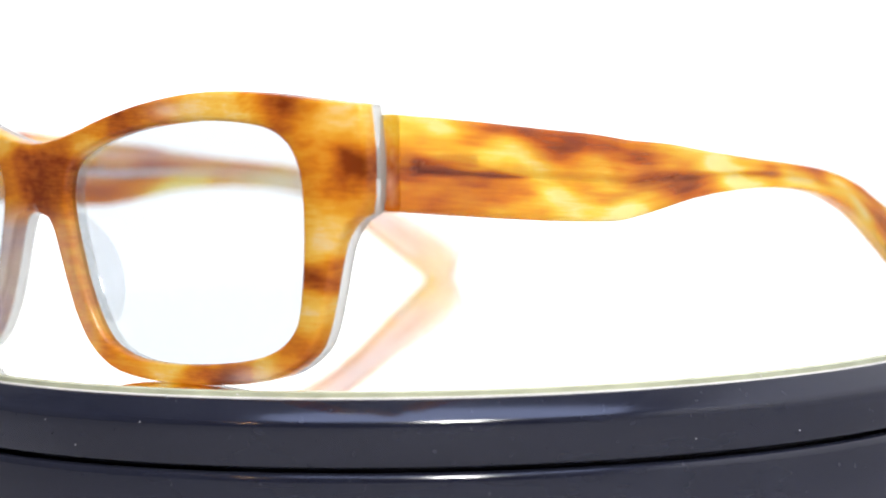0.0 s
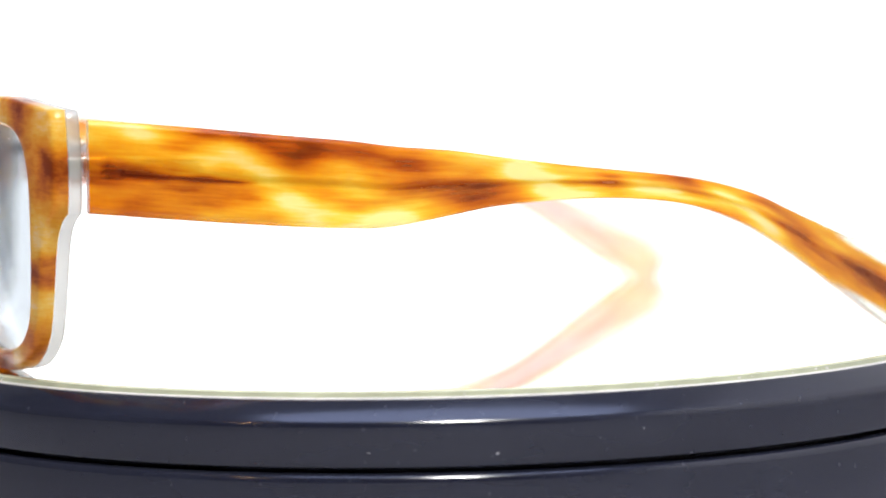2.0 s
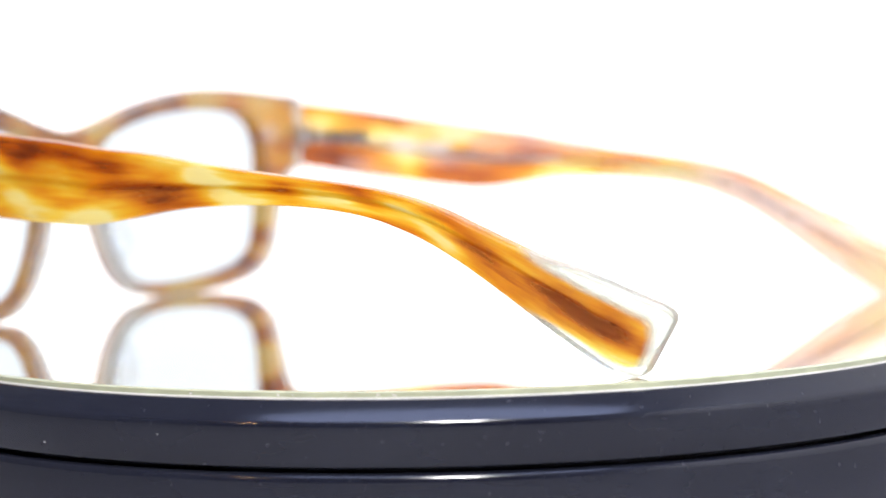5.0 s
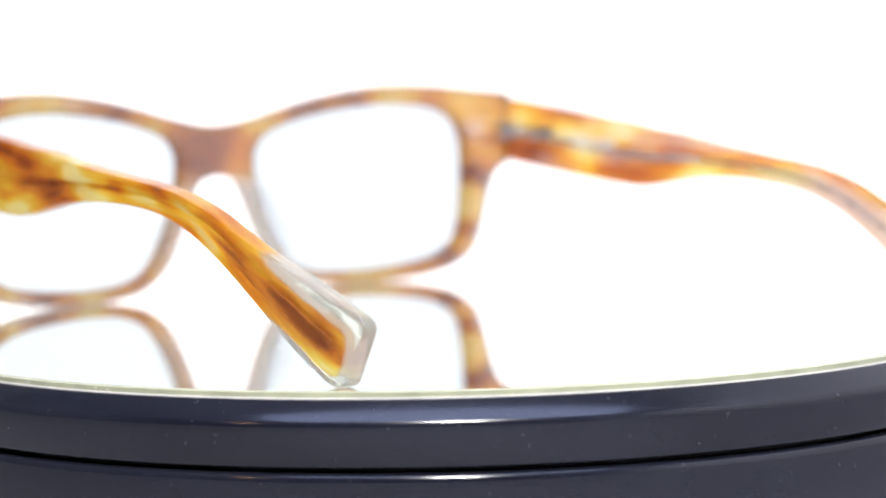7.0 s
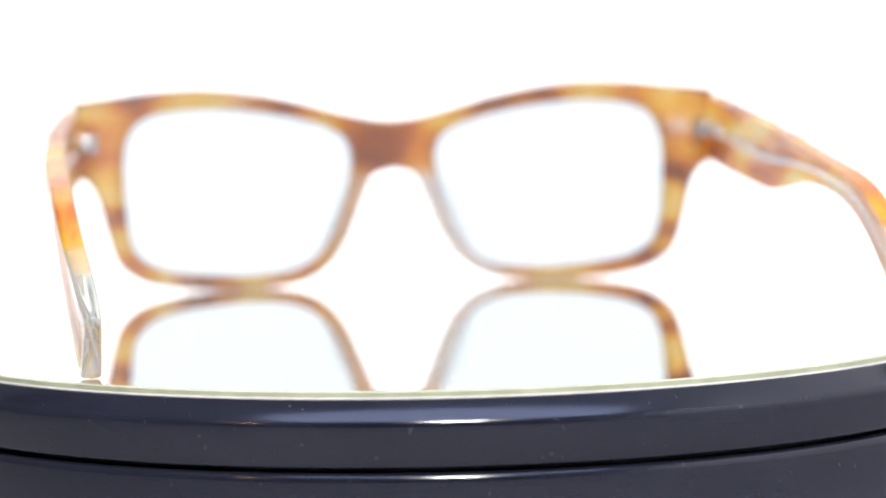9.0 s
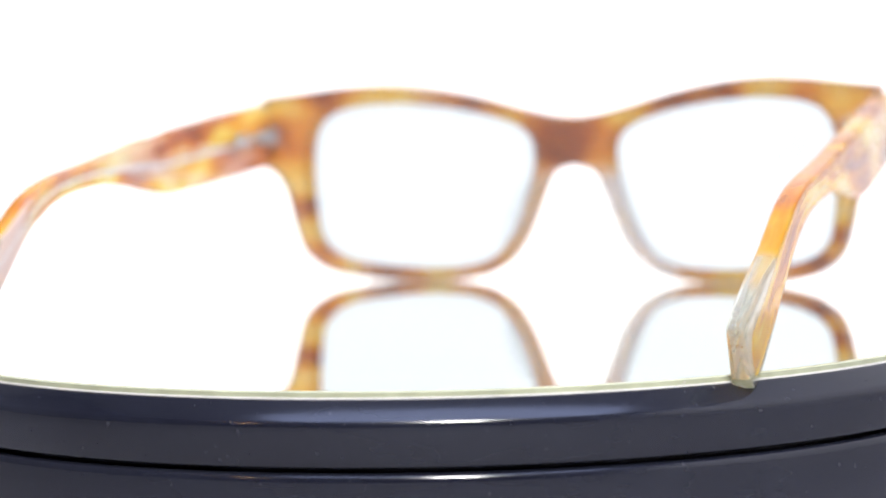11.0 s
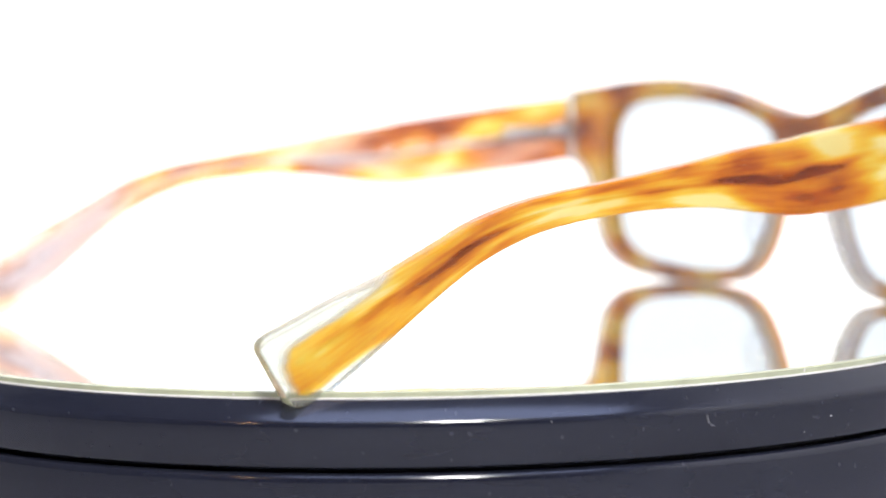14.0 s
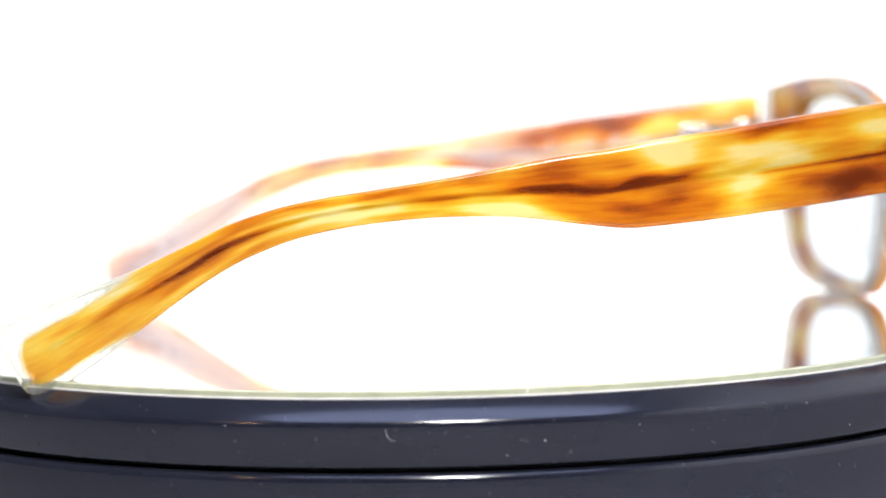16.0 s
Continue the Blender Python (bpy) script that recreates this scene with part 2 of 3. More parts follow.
# ---- turntable: black base, rotating platter with a mirror ----
def turntable():
    t = tagged(new("turntable"), "glossy black display turntable with a round mirror top", "turntable")
    base = part("base", lathe([(0, -45.5), (99.0, -45.5), (100.2, -44.5), (100.6, -43.0), *[(99.3 + 1.3 * math.cos(k * 0.157), -12.85 + 1.3 * math.sin(k * 0.157)) for k in range(11)], (96, -11.55), (0, -11.55)], closed=False),
                M_BLACK, t, "fixed glossy black plastic base")
    part("foot_ring", lathe([(70, -46), (90, -46), (90, -45.5), (70, -45.5)]), M_DARK, base)
    # Added ring in the gap; the gap's shade is put into its near-black colour.
    part("gap_shade_ring", lathe([(60, -11.54), (97.6, -11.54), (97.6, -11.0), (60, -11.0)]), M_DARK, base)
    pl = part("platter", lathe([(0, -11.0), (99.6, -11.0), (100.4, -10.6), (100.7, -9.8),
                                *[(99.3 + 1.4 * math.cos(k * 0.085), -4.75 + 1.4 * math.sin(k * 0.085)) for k in range(10)], (97.75, -1.35), (97.35, -1.1), (97.0, -1.05), (0, -1.05)], closed=False), M_BLACK, t, "rotating glossy black rim with a bevelled edge")
    part("lip", lathe([(96.95, -1.05), (97.35, -1.08), (97.3, -0.88), (97.0, -0.82), (96.95, -0.85)]), M_LIP, pl, "thin pale line between mirror and rim")
    part("mirror_edge", lathe([(95.7, -1.0), (96.98, -1.0), (96.98, -0.12), (96.75, -0.004), (95.7, -0.004)]), M_EDGE, pl, "pale olive ground edge of the mirror")
    part("mirror", lathe([(0, -1.0), (95.7, -1.0), (95.7, 0.0), (0, 0.0)], closed=False), M_MIRROR, pl, "round silvered mirror")
    # dust specks and fibres on the rim
    rng = random.Random(4)
    for k in range(26):
        a = rng.uniform(0, 2 * math.pi)
        z = rng.uniform(-9.5, -1.6)
        r = 100.72 if z < -4.6 else 97.35 + (-1.1 - z) * 0.96 + 0.03
        bm = bmesh.new()
        s = rng.uniform(0.00005, 0.00013)
        bmesh.ops.create_icosphere(bm, subdivisions=1, radius=s, matrix=pose(r / 1000 * math.cos(a), r / 1000 * math.sin(a), z / 1000) @ Matrix.Diagonal((1, rng.uniform(0.7, 2.2), rng.uniform(0.6, 1.6), 1)))
        part("dust_speck", bm, M_SPECK, pl)
    # chips along the mirror's edge, a fibre and finger smudges
    for deg, r, z, long, high in ((-174.8, 97.0, -0.55, 0.7, 0.25), (-166.5, 97.0, -0.45, 0.5, 0.3), (-165.2, 97.0, -0.5, 0.4, 0.25), (-157.6, 97.0, -0.4, 0.6, 0.3), (-156.2, 97.0, -0.5, 0.8, 0.25),
                                  (-160.5, 97.0, -0.6, 0.35, 0.2), (5.5, 97.0, -0.35, 0.3, 0.7), (-48.0, 97.0, -0.5, 0.5, 0.25), (120.0, 97.0, -0.5, 0.5, 0.2), (168.0, 97.0, -0.5, 0.6, 0.2)):
        bm = bmesh.new()
        bmesh.ops.create_icosphere(bm, subdivisions=1, radius=0.0005, matrix=pose(0, 0, z / 1000, 0, 0, deg) @ pose(r / 1000, 0, 0, rng.uniform(-25, 25)) @ Matrix.Diagonal((0.12, long, high, 1)))
        for v in bm.verts:
            v.co += Vector((0, rng.uniform(-1, 1), rng.uniform(-1, 1))) * 0.00008
        part("edge_chip", bm, M_LIP, pl)
    bm = bmesh.new()
    last = None
    for k in range(9):
        u = k / 8
        a = math.radians(-6.6 + 0.75 * u * u)
        z = -5.0 - 1.7 * math.sin(u * 1.6)
        ring = [bm.verts.new(((100.74 + 0.05 * c) / 1000 * math.cos(a + d * 0.0005), (100.74 + 0.05 * c) / 1000 * math.sin(a + d * 0.0005), (z + 0.045 * e) / 1000)) for c, d, e in ((1, 0, 0), (0, 1, 0.6), (-1, 0, 0), (0, -1, -0.6))]
        if last:
            for q in range(4):
                bm.faces.new((last[q], last[(q + 1) % 4], ring[(q + 1) % 4], ring[q]))
        last = ring
    part("fibre", bm, M_SPECK, pl)
    return t, pl


# ---- glasses ----
CX = 0.0
OUTER = [(0, 36.4), (5, 36.9), (12, 38.5), (19, 40.5), (27, 42.4), (36, 43.8), (44, 44.3), (53, 43.9), (60, 43.1), (69.7, 42.0)]
SIDE = [(69.7, 42.0), (70.3, 34.5), (70.0, 26.6)]
LOWER = [(70.0, 26.6), (67.6, 25.2), (65.8, 22.8), (64.7, 19.6), (63.6, 14.8), (62.0, 9.0), (60.0, 5.6), (55.6, 2.6), (50, 1.1), (44, 0.4), (37.5, 0.05), (30, 0.1),
         (23.5, 0.7), (18.8, 2.0), (14.6, 4.8), (11.4, 9.0), (9.0, 14.0), (6.7, 20.0), (5.2, 23.4), (3.4, 25.1), (0, 25.7)]
OPENING = [(59.9, 27.6), (59.4, 32.4), (57.2, 36.8), (52.5, 39.3), (42.8, 40.3), (34, 39.9), (26.6, 38.9), (19.2, 37.2), (13, 34.9), (10.0, 32.4), (8.9, 29.2), (9.1, 25.5),
           (10.2, 21.0), (12.2, 15), (15, 9.3), (18.3, 5.4), (23.5, 3.2), (30, 2.5), (37.3, 2.6), (44.7, 3.3), (51, 4.5), (55.6, 6.6), (58.3, 10.0), (59.3, 15.2), (59.8, 21.4), (59.9, 27.6)]
CENTRE = (34.5, 22.0)


def back_y(x):
    """Rear face of the front, gently curved round the face (mm)."""
    return 83.6 - 2.1 * (x / 30.0) ** 2


FRONT_SPOTS = [(-67.8, 33.5, 1.5, 1.9, -0.36), (67.8, 33.5, 1.5, 1.9, -0.36), (-43, 42, 7, 6, 0.42), (-64, 40, 7, 4, 0.40), (-62, 24, 6, 3.2, 0.42), (-61, 12, 5, 2.6, 0.38), (-17, 36, 5, 4, 0.34), (-30, 2, 8, 3, 0.30), (-52, 3, 5, 3, 0.2),
               (-55, 42, 6, 3, -0.32), (-66, 32, 5, 5, -0.12), (-63, 17, 6, 2.2, -0.42), (-60, 8, 4, 1.8, -0.30), (-24, 41, 8, 4, -0.28), (-2, 31, 8, 5, -0.30), (-42, 1, 6, 2, -0.3),
               (45, 42, 7, 5, 0.40), (62, 41, 6, 3.5, 0.40), (66, 29, 5, 3, 0.30), (61, 17, 5, 2.6, 0.40), (60, 8, 4, 2.2, 0.34), (9, 36, 6, 4, 0.36), (38, 1, 9, 2, 0.42),
               (33, 42, 7, 4, -0.30), (54, 42, 4, 3, -0.25), (63, 32, 6, 2.4, -0.28), (62, 22, 6, 2.2, -0.42), (60, 12.5, 5, 1.8, -0.32), (22, 39, 6, 4, -0.20), (18, 3, 6, 4, -0.25), (54, 4, 6, 3, -0.30)]


def front_tone(x, z):
    wx, wz = 4.5 * noise.noise(Vector((x * 0.14, z * 0.14, 21.0))), 3.2 * noise.noise(Vector((x * 0.14, z * 0.14, 37.0)))
    x, z = x + wx + 0.35 * (z - 20) * (0.3 if abs(x) > 50 else 0.0), z + wz
    q = noise.noise(Vector((x * 0.10, z * 0.17, 3.1))) * 0.22 + noise.noise(Vector((x * 0.3, z * 0.5, 8.2))) * 0.10
    tone = 0.46 + q + 0.90 * blobs(FRONT_SPOTS, x, z)
    return tone if tone < 0.58 else 0.58 + 0.16 * math.tanh((tone - 0.58) / 0.16)


def front_clear(x, z):
    """Share of crystal in the sheet: the nasal rims are clear, melting into amber at the bridge and the lower rim."""
    a = abs(x) + 1.6 * noise.noise(Vector((x * 0.3, z * 0.3, 51.0)))
    end = 27.0 if x > 0 else 19.5
    top = min(1.0, max(0.0, (27.0 - z) / 4.5))
    side = min(1.0, max(0.0, (end - a) / 6.0))
    patch = 0.75 * math.exp(-((x - 63) / 3.0) ** 2 - ((z - 34) / 2.2) ** 2) + 0.6 * math.exp(-((x + 50) / 5.0) ** 2 - ((z - 1.5) / 2.0) ** 2)
    patch += 0.5 * math.exp(-((x + 34) / 4.0) ** 2 - ((z - 41.5) / 1.4) ** 2)
    return min(1.0, (0.80 if x > 0 else 0.36) * top * side + patch)


def half_loops():
    """Directions from the lens centre with the reach of opening and outline, corners kept."""
    outline = np.vstack([rounded(OUTER), rounded(SIDE, 4)[1:], rounded(LOWER)[1:]])
    opening = rounded(OPENING, 6)
    c = np.array(CENTRE)

    def polar(p):
        d = p - c
        return np.arctan2(d[:, 1], d[:, 0]), np.hypot(d[:, 0], d[:, 1])

    ang, rad = polar(outline)
    a_top, a_low = ang[0], ang[-1] % (2 * math.pi)
    o = np.argsort(ang % (2 * math.pi))
    ang_s, rad_s = (ang % (2 * math.pi))[o], rad[o]
    oa, orad = polar(opening)
    oo = np.argsort(oa % (2 * math.pi))
    oa_s, or_s = (oa % (2 * math.pi))[oo], orad[oo]
    bridge = np.linspace(a_top % (2 * math.pi), a_low, 8)
    rest = ang_s[(ang_s < bridge[0] - 1e-4) | (ang_s > bridge[-1] + 1e-4)]
    keep = [rest[0]]
    for v in rest[1:]:
        if v - keep[-1] > 0.012:
            keep.append(v)
    th = np.sort(np.concatenate([keep, bridge]))
    r_out = np.interp(th, ang_s, rad_s, period=2 * math.pi)
    on = (th >= bridge[0] - 1e-6) & (th <= bridge[-1] + 1e-6)
    r_out[on] = -c[0] / np.cos(th[on])
    r_in = np.interp(th, oa_s, or_s, period=2 * math.pi)
    return th, r_in, r_out, on


def rim_mesh(y0, y1, inset_in, inset_out, soft0, soft1, name, mat, parent, label):
    """Both halves of the front between depths y0 and y1 (mm behind the rear face), as one mesh with rounded edges."""
    th, r_in, r_out, on = half_loops()
    verts, faces, tones, crystal, edges = [], [], [], [], []
    e0, e1 = soft0, soft1
    # profile round the rim: (0 opening .. 1 outline, offset, depth) in mm
    inner = [(0, inset_in + e1 * (1 - math.cos(k / 3 * math.pi / 2)), y1 - e1 * (1 - math.sin(k / 3 * math.pi / 2))) for k in range(4)]
    mids = [(f, e1, y1) for f in (0.125, 0.25, 0.375, 0.5, 0.625, 0.75, 0.875)]
    outer = [(1, -inset_out - e1 * (1 - math.sin(k / 3 * math.pi / 2)), y1 - e1 * (1 - math.cos(k / 3 * math.pi / 2))) for k in range(4)]
    outer_b = [(1, -inset_out - e0 * (1 - math.cos(k / 3 * math.pi / 2)), y0 + e0 * (1 - math.sin(k / 3 * math.pi / 2))) for k in range(4)]
    mids_b = [(f, e0, y0) for f in (0.875, 0.75, 0.625, 0.5, 0.375, 0.25, 0.125)]
    inner_b = [(0, inset_in + e0 * (1 - math.sin(k / 3 * math.pi / 2)), y0 + e0 * (1 - math.cos(k / 3 * math.pi / 2))) for k in range(4)]
    prof = inner + mids + outer + outer_b + mids_b + inner_b
    n, m = len(th), len(prof)
    for side in (-1, 1):
        base = len(verts)
        for i in range(n):
            for f, off, y in prof:
                ri, ro = r_in[i] + inset_in, r_out[i]
                if f == 0:
                    r = r_in[i] + off
                elif f == 1:
                    r = ro + (0 if on[i] else off)
                else:
                    low, high = ri + off, ro - (0 if on[i] else inset_out + off)
                    r = low + (high - low) * f
                x = max(0.0, CENTRE[0] + r * math.cos(th[i]))
                z = CENTRE[1] + r * math.sin(th[i])
                if on[i] and f == 1:
                    x = 0.0
                    z += (off if i and on[i - 1] and not on[(i + 1) % n] else 0) * -1 + (off if on[(i + 1) % n] and not on[i - 1] else 0)
                verts.append(((CX + side * x) / 1000, (back_y(x) + y) / 1000, z / 1000))
                tones.append(front_tone(side * x, z))
                crystal.append(front_clear(side * x, z))
                edges.append(1.0 if f == 1 and not on[i] else 0.0)
        for i in range(n):
            j = (i + 1) % n
            for k in range(m):
                l = (k + 1) % m
                if on[i] and on[j] and prof[k][0] == 1 and prof[l][0] == 1:
                    continue
                q = (base + i * m + k, base + j * m + k, base + j * m + l, base + i * m + l)
                faces.append(q if side > 0 else q[::-1])
    me = bpy.data.meshes.new(name)
    me.from_pydata(verts, [], faces)
    at = me.attributes.new("tone", "FLOAT", "POINT")
    at.data.foreach_set("value", tones)
    me.attributes.new("clear", "FLOAT", "POINT").data.foreach_set("value", crystal)
    me.attributes.new("edge", "FLOAT", "POINT").data.foreach_set("value", edges)
    me.attributes.new("flow", "FLOAT_VECTOR", "POINT").data.foreach_set("vector", [c for v in verts for c in v])
    bm = bmesh.new()
    bm.from_mesh(me)
    bmesh.ops.remove_doubles(bm, verts=bm.verts, dist=0.00002)
    bmesh.ops.recalc_face_normals(bm, faces=bm.faces)
    bm.to_mesh(me)
    bm.free()
    ob = linked(name, me, mat, parent, True, label)
    return ob


def lens(side, parent):
    th, r_in, r_out, on = half_loops()
    bm = bmesh.new()
    loops = []
    for y, shrink in ((2.9, 0.0), (1.3, 0.0)):
        rows_ = []
        for f in (0.02, 0.3, 0.6, 0.85, 1.0):
            row = []
            for i in range(len(th)):
                r = (r_in[i] + 0.5) * f
                x, z = CENTRE[0] + r * math.cos(th[i]), CENTRE[1] + r * math.sin(th[i])
                row.append(bm.verts.new(((CX + side * x) / 1000, (back_y(x) + y) / 1000, z / 1000)))
            rows_.append(row)
        loops.append(rows_)
    n = len(th)
    for rows_ in loops:
        for a, b in zip(rows_, rows_[1:]):
            for i in range(n):
                bm.faces.new((a[i], a[(i + 1) % n], b[(i + 1) % n], b[i]))
        bm.faces.new(rows_[0])
    a, b = loops[0][-1], loops[1][-1]
    for i in range(n):
        bm.faces.new((a[i], a[(i + 1) % n], b[(i + 1) % n], b[i]))
    return part("lens", bm, M_LENS, parent, "clear lens with a faint blue sheen")


def nose_pad(side, parent):
    """Clear ridge on the nasal rim, swelling backwards."""
    path = rounded([(5.6, 25.0), (7.0, 21.5), (9.0, 17.0), (11.4, 12.4), (14.2, 8.4)], 5)
    bm = bmesh.new()
    rings = []
    n = len(path)
    for i, (x, z) in enumerate(path):
        u = i / (n - 1)
        w = 0.4 + 2.0 * math.sin(math.pi * min(1, u * 0.96 + 0.02)) ** 0.6
        deep = 0.3 + 4.0 * math.sin(math.pi * (0.04 + 0.92 * u)) ** 0.8
        ring = []
        for k in range(14):
            a = 2 * math.pi * k / 14
            cx, cy = math.cos(a), math.sin(a)
            lean = 1.6 * max(0, -cy) * math.sin(math.pi * u)
            xx = x + 1.5 + w * cx * 0.9 + lean
            ring.append(bm.verts.new(((CX + side * xx) / 1000, (back_y(x) + 0.4 + (deep if cy < 0 else 0.5) * cy) / 1000, (z + w * cx * 0.35) / 1000)))
        rings.append(ring)
    for a, b in zip(rings, rings[1:]):
        for k in range(14):
            bm.faces.new((a[k], a[(k + 1) % 14], b[(k + 1) % 14], b[k]))
    bm.faces.new(rings[0])
    bm.faces.new(rings[-1])
    return part("nose_pad", bm, M_PAD, parent, "clear moulded acetate nose pad")


# upper and lower edge of a temple from hinge to tip: (y, z) over (y, z)
STATIONS = [((71.2, 40.5), (71.5, 26.4)), ((57, 39.1), (57.2, 24.9)), ((43, 37.5), (43.5, 23.6)), ((32, 36.3), (33.5, 22.9)), ((24.5, 35.2), (26.5, 22.7)),
            ((15.4, 34.3), (19, 23.7)), ((6.6, 32.9), (9, 25.3)), ((-4, 31.4), (-2, 26.0)), ((-13, 30.3), (-12, 25.8)), ((-21, 29.3), (-20, 25.0)),
            ((-28.5, 27.9), (-26.5, 23.6)), ((-36, 25.6), (-33.5, 20.9)), ((-42.5, 22.6), (-39.5, 17.5)), ((-51, 18.8), (-46.4, 12.7)), ((-60, 15.6), (-54.7, 6.5)),
            ((-67.5, 12.5), (-61.5, 1.9)), ((-71.4, 10.9), (-65.2, 0.2)), ((-72.7, 9.8), (-67.4, 0.25)), ((-72.9, 8.6), (-68.6, 1.0))]
TEMPLE_X = {-1: [(72, 69.7), (36, 71.6), (0, 70.8), (-35, 67.8), (-72, 62.6)], 1: [(72, 69.7), (36, 71.6), (0, 72.2), (-35, 72.4), (-72, 72.6)]}
SPOTS = {-1: [(67, 0.1, 9, 0.25, 0.38), (48, 0.35, 7, 0.18, 0.34), (43, 0.72, 5, 0.22, 0.40), (30, 0.9, 8, 0.22, 0.46), (33, 0.45, 6, 0.12, 0.2), (1, 0.35, 5, 0.4, 0.40), (2, 0.85, 6, 0.3, 0.42),
              (-17, 0.65, 6, 0.4, 0.34), (-33, 0.5, 6, 0.5, 0.40), (66, 0.55, 9, 0.10, -0.22), (66, 0.85, 7, 0.2, -0.22), (42, 0.1, 9, 0.14, -0.24), (22, 0.25, 8, 0.2, -0.26), (24, 0.62, 6, 0.15, -0.24),
              (12, 0.6, 6, 0.2, -0.28), (-11, 0.4, 5, 0.35, -0.25), (-25, 0.3, 5, 0.3, -0.25), (-42, 0.4, 5, 0.4, -0.12), (-58, 0.55, 10, 0.18, -0.46), (-50, 0.25, 9, 0.25, 0.20), (-64, 0.8, 8, 0.2, 0.22), (56, 0.5, 10, 0.05, -0.10)],
         1: [(-18, 0.55, 8, 0.5, 0.38), (6, 0.85, 8, 0.3, 0.46), (39, 0.1, 7, 0.22, 0.44), (45, 0.62, 7, 0.25, 0.42), (55, 0.4, 8, 0.14, 0.30), (-48, 0.2, 8, 0.3, 0.2), (68, 0.2, 6, 0.2, 0.3),
             (17, 0.4, 9, 0.25, -0.14), (33, 0.75, 7, 0.2, -0.22), (54, 0.1, 8, 0.15, -0.26), (65, 0.75, 8, 0.2, -0.30), (-38, 0.5, 10, 0.2, -0.26), (-8, 0.2, 7, 0.2, -0.20), (30, 0.45, 14, 0.05, -0.30), (-62, 0.6, 12, 0.5, 0.30), (-55, 0.45, 16, 0.08, -0.2)]}


def temple_point(side, i, u):
    """Point at height share u (0 top, 1 bottom) of fine station i."""
    t, b = TOPS[i], BOTS[i]
    p = t + (b - t) * u
    if side > 0:
        d = 71 - p[0]
        p = np.array([p[0] + 0.008 * d, p[1] - 0.033 * d + 0.00013 * d * d - 0.9 * u * math.exp(-((p[0] + 25) / 26) ** 2)])
    return p


TOPS = rounded([s[0] for s in STATIONS], 10)
BOTS = rounded([s[1] for s in STATIONS], 10)
ALONG = np.concatenate([[0], np.cumsum(np.hypot(*np.diff((TOPS + BOTS) / 2, axis=0).T))])


def temple_centre(side, y):
    ys = [q[0] for q in TEMPLE_X[side]][::-1]
    xs = [q[1] for q in TEMPLE_X[side]][::-1]
    return float(np.interp(y, ys, xs))


def temple_half(y):
    """Half thickness in mm."""
    return float(np.interp(y, [-72, -66, -45, -20, 20, 72], [1.3, 1.7, 1.9, 1.9, 2.0, 2.2]))


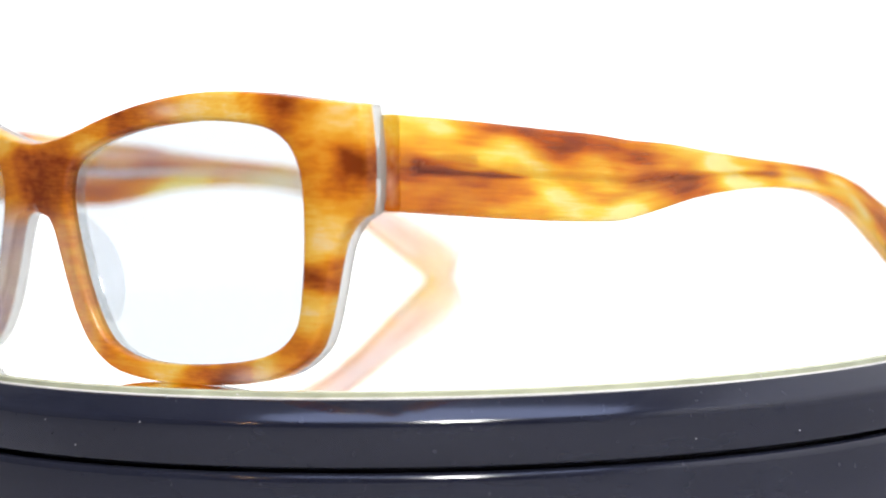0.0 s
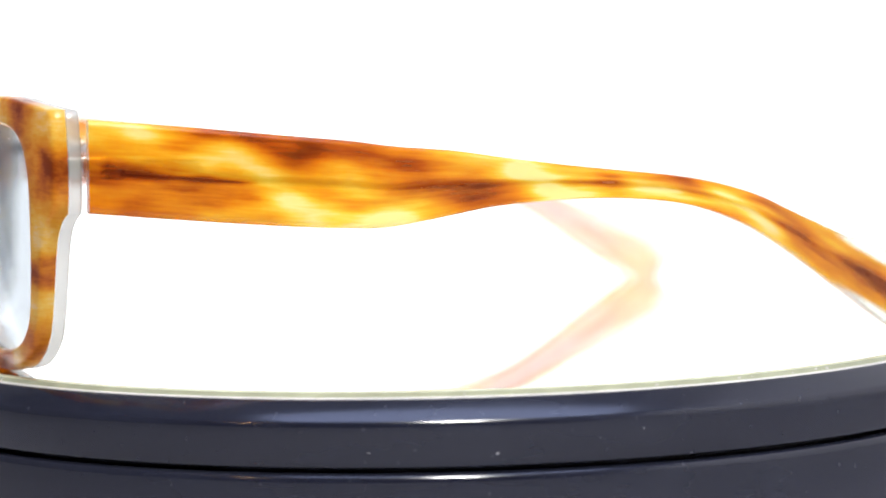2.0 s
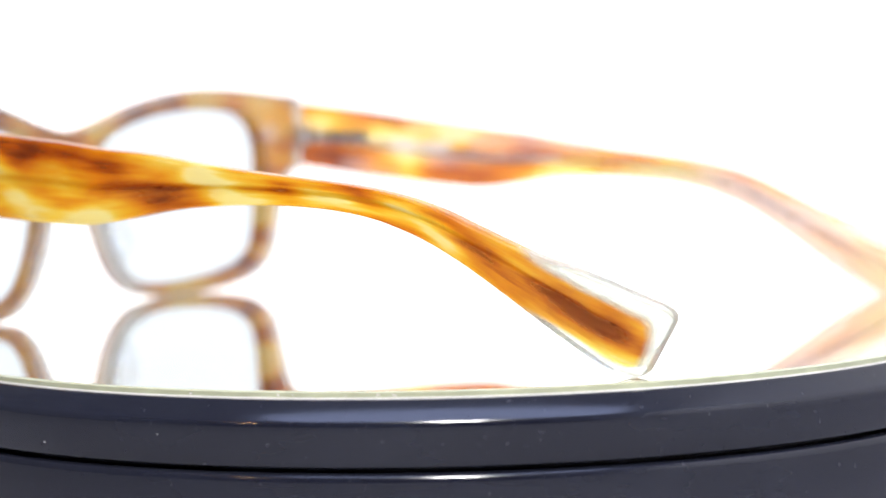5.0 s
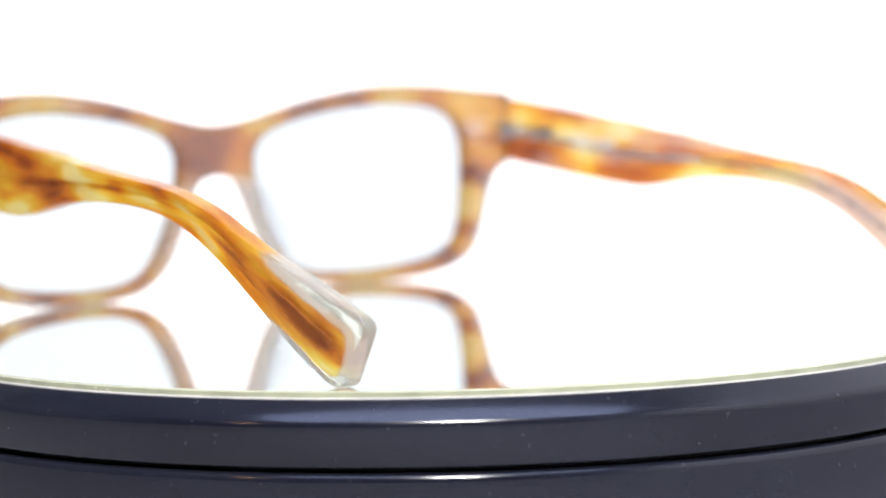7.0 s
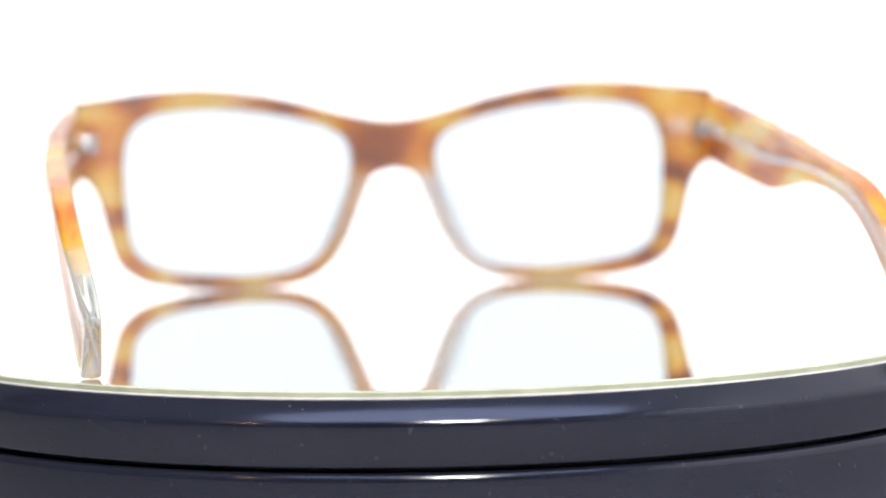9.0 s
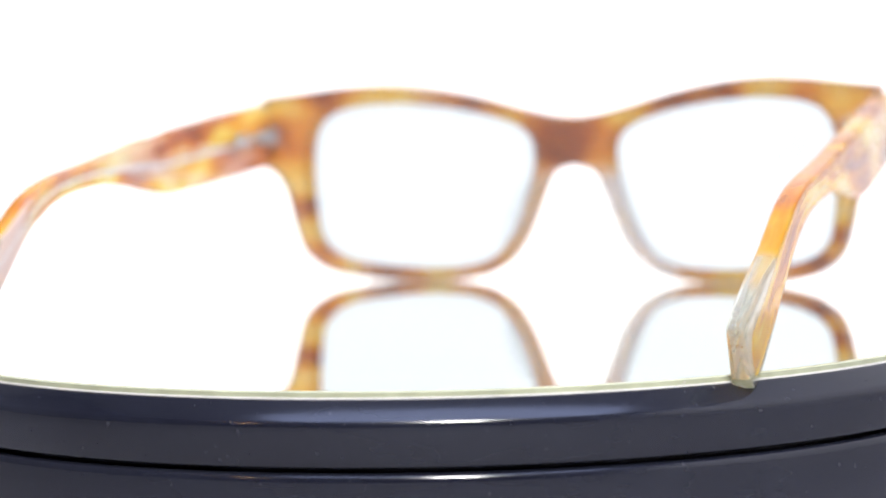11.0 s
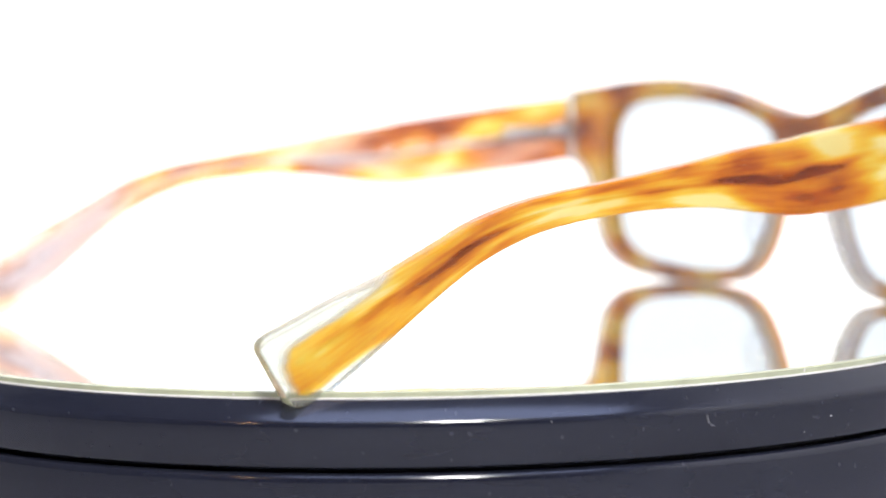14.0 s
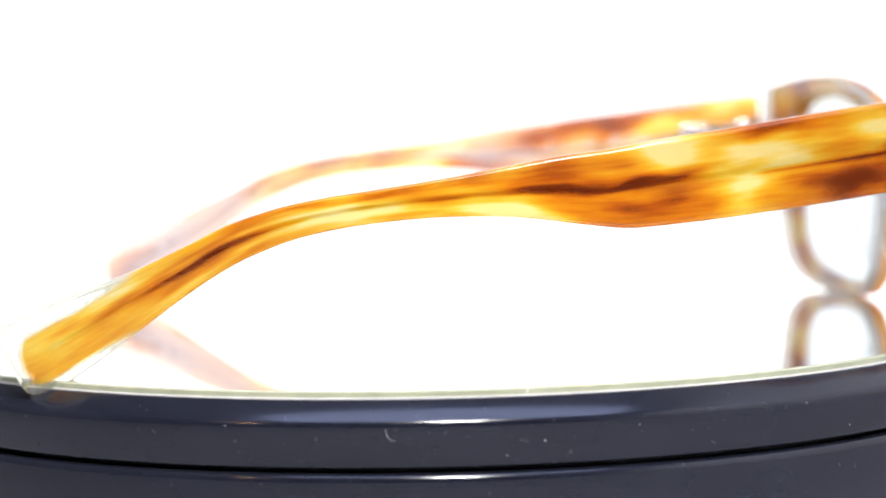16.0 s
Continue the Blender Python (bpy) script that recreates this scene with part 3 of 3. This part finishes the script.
def temple(side, parent):
    verts, faces, tones, clears, flows, lining_sheens = [], [], [], [], [], []
    section = [(1.0, -0.88 + 1.76 * k / 36) for k in range(37)]
    section += [(0.55 + 0.45 * math.cos(a), 0.88 + 0.12 * math.sin(a)) for a in (0.5, 1.0, 1.57)] + [(0.2, 1.0)]
    section = section[:41] + [(-w, h) for w, h in section[:41]][::-1]
    section += [(w, -h) for w, h in section[37:45]][::-1]
    n, m = len(TOPS), len(section)
    for i in range(n):
        end = min(1.0, (n - 1 - i) / 9)
        for k in range(m):
            w, h = section[k]
            u = 0.5 - 0.5 * h
            p = temple_point(side, i, u)
            half = temple_half(p[0]) * (0.5 + 0.5 * math.sqrt(1 - (1 - end) ** 2))
            x = temple_centre(side, p[0]) + half * w
            verts.append(((CX + side * x) / 1000, p[0] / 1000, p[1] / 1000))
            y = p[0]
            flows += [x / 1000 + side, (-1.12 * ALONG[i]) / 1000, -u * 0.009]
            q = noise.noise(Vector((y * 0.06, u * 2.2, side * 5.0))) * 0.22 + noise.noise(Vector((y * 0.17, u * 5.5, side * 9.0))) * 0.14
            ys = y - side * 9.0 * (u - 0.5) + 5.0 * noise.noise(Vector((y * 0.09, u * 2.0, 11.0 + side)))
            us = u + 0.16 * noise.noise(Vector((y * 0.11, u * 2.5, 29.0 + side)))
            shaft = math.exp(-((u - 0.55) / 0.022) ** 2) * min(1, max(0, (y - 46) / 3)) * min(1, max(0, (69 - y) / 2))
            knuckle = math.exp(-((u - 0.52) / 0.12) ** 4) * math.exp(-((y - 68.3) / 1.3) ** 4) * (0.6 + 0.4 * math.sin(u * 160))
            streak = math.exp(-((u - 0.50) / 0.06) ** 2) * min(1, max(0, (44 - y) / 8)) * min(1, max(0, (y + 62) / 8))
            # Bright highlight line along the arm, painted into the acetate tone.
            painted_glint = math.exp(-((u - 0.34) / 0.06) ** 2) * min(1, max(0, (30 - y) / 8)) * min(1, max(0, (y + 45) / 8))
            tones.append(0.50 + q + blobs(SPOTS[side], ys, us) - 0.36 * shaft - 0.24 * knuckle - 0.10 * streak + 0.12 * painted_glint)
            s = min(1, max(0, (-47 - y) / 13))
            edge = max(0.0, 0.32 - u) / 0.32 + max(0.0, u - 0.82) / 0.18
            tip = max(0.0, ((-68.8 if side < 0 else -67.4) - y + 3.4 * u) / 3.0)
            c = -0.7 + s * edge * 5.5 + tip * 2.6 + 0.6 * noise.noise(Vector((y * 0.2, u * 6, 2.0))) * s
            clears.append(min(1, max(0, c)))
            # Inner face only: lining plus painted sheen, stronger towards the tip.
            lining_sheens.append(1.0 + 6.0 * min(1.0, max(0.0, (-22 - y) / 24)) if w < -0.9 else 0.0)
    for i in range(n - 1):
        for k in range(m):
            l = (k + 1) % m
            q = (i * m + k, i * m + l, (i + 1) * m + l, (i + 1) * m + k)
            faces.append(q if side < 0 else q[::-1])
    faces.append(tuple(range(m)))
    faces.append(tuple(range((n - 1) * m, n * m)))
    me = bpy.data.meshes.new("temple")
    me.from_pydata(verts, [], faces)
    for key, vals in (("tone", tones), ("clear", clears), ("lining_sheen", lining_sheens)):
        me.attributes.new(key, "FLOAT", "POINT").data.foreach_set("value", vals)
    me.attributes.new("flow", "FLOAT_VECTOR", "POINT").data.foreach_set("vector", flows)
    bm = bmesh.new()
    bm.from_mesh(me)
    bmesh.ops.recalc_face_normals(bm, faces=bm.faces)
    for f in bm.faces:
        f.smooth = True
    for e in bm.edges:
        if any(len(f.verts) > 4 for f in e.link_faces):
            e.smooth = False
    bm.to_mesh(me)
    bm.free()
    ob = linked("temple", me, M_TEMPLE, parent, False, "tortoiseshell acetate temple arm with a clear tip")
    # core wire along the inner face
    bm = bmesh.new()
    rings = []
    for i in range(4, n - 27, 3):
        u = i / n
        p = temple_point(side, i, 0.5)
        h = 0.62 - 0.42 * u
        x = temple_centre(side, p[0]) - temple_half(p[0])
        ring = []
        for dx, dz in ((0.5, h), (-0.02, h * 0.9), (-0.06, 0), (-0.02, -h * 0.9), (0.5, -h)):
            ring.append(bm.verts.new(((CX + side * (x + dx)) / 1000, p[0] / 1000, (p[1] + dz) / 1000)))
        rings.append(ring)
    for a, b in zip(rings, rings[1:]):
        for k in range(5):
            bm.faces.new((a[k], a[(k + 1) % 5], b[(k + 1) % 5], b[k]))
    bm.faces.new(rings[0])
    bm.faces.new(rings[-1])
    part("core_wire", bm, M_WIRE, ob, "silvery steel core wire")
    return ob


def hinge(side, parent):
    x0 = side * 0.0672
    bm = block((0.0026, 0.0056, 0.0032), (x0, 0.0690, 0.0333), 0.0004)
    h = part("hinge", bm, M_STEEL, parent, "small satin steel hinge")
    for dz in (-1.35, 0.0, 1.35):
        bm = bmesh.new()
        bmesh.ops.create_cone(bm, cap_ends=True, segments=20, radius1=0.0013, radius2=0.0013, depth=0.0011, matrix=pose(x0 - side * 0.0014, 0.0702, 0.0333 + dz / 1000))
        part("knuckle", bm, M_STEEL, h)
    bm = bmesh.new()
    bmesh.ops.create_cone(bm, cap_ends=True, segments=14, radius1=0.00055, radius2=0.00055, depth=0.0046, matrix=pose(x0 - side * 0.0014, 0.0702, 0.0333))
    part("pin", bm, M_DARK, h)
    part("plate", block((0.0008, 0.0125, 0.0026), (x0 + side * 0.0002, 0.0602, 0.0329), 0.0002), M_STEEL, h)
    part("tongue", block((0.0016, 0.0040, 0.0030), (side * 0.0685, 0.0728, 0.0333), 0.0003), M_STEEL, h)
    return h


def lettering(text, side, y, z, size, parent, width, drop):
    """Printed line on the inner face of a temple, running along it."""
    cu = bpy.data.curves.new("lettering", "FONT")
    cu.body, cu.size, cu.extrude, cu.align_x, cu.align_y = text, size, 0.00003, "LEFT", "CENTER"
    tmp = bpy.data.objects.new("tmp", cu)
    scene.collection.objects.link(tmp)
    bpy.context.view_layer.update()
    me = bpy.data.meshes.new_from_object(tmp.evaluated_get(bpy.context.evaluated_depsgraph_get()))
    bpy.data.objects.remove(tmp)
    co = np.array([v.co for v in me.vertices])
    k = width / (co[:, 0].max() - co[:, 0].min())
    for v in me.vertices:
        along = (v.co.x - co[:, 0].min()) * k
        yy = y + along * (1 if side < 0 else -1)
        x = temple_centre(side, yy * 1000) - temple_half(yy * 1000)
        v.co = Vector(((CX + side * (x - 0.15)) / 1000 - side * v.co.z, yy, z + v.co.y - drop * along))
    return linked("lettering", me, M_INK, parent, False, "white printed lettering")


def ink_bar(side, y0, y1, z, h, parent):
    x = temple_centre(side, (y0 + y1) * 500) - temple_half((y0 + y1) * 500)
    part("printed_bar", block((0.0001, abs(y1 - y0), h), (side * (x - 0.15) / 1000, (y0 + y1) / 2, z), 0.00003, 1), M_INK, parent, "white printed bar", False)


def eyeglasses():
    g = tagged(new("eyeglasses"), "tortoiseshell acetate eyeglasses with clear lenses, open on the mirror", "eyeglasses")
    fr = rim_mesh(2.2, 4.4, -0.45, 0.0, 0.05, 0.75, "front_layer", M_FRONT, g, "amber and brown tortoiseshell front frame")
    rim_mesh(0.0, 2.05, 0.0, 0.1, 0.5, 0.05, "back_layer", M_CRYSTAL, g, "clear crystal backing of the frame")
    for side in (-1, 1):
        lens(side, g)
        nose_pad(side, g)
        tp = temple(side, g)
        hinge(side, g)
        if side < 0:
            lettering("AL1320   807N", side, 0.0245, 0.0301, 0.0034, tp, 0.0225, -0.05)
            lettering("\u00e9dition limit\u00e9e", side, -0.0030, 0.0285, 0.0026, tp, 0.0175, -0.05)
        else:
            ink_bar(side, 0.0490, 0.0425, 0.0309, 0.0022, tp)
            ink_bar(side, 0.0415, 0.0345, 0.0305, 0.0022, tp)
            lettering("fait main en France", side, 0.0300, 0.0292, 0.0026, tp, 0.0220, 0.06)
    return g


TURNTABLE, PLATTER = turntable()
GLASSES = eyeglasses()


def motions():
    """The platter turns clockwise seen from above and carries the glasses."""
    turns = [(0, 131.6), (2, 103.75), (4, 75.7), (5.5, 55.0), (7, 34.35), (9.5, 0.0), (12, -34.0), (14, -60.8), (16, -88.3)]
    rows = [(t, pose(0, 0, 0, 0, 0, a)) for t, a in turns]
    walk(PLATTER, rows)
    walk(GLASSES, rows)


motions()
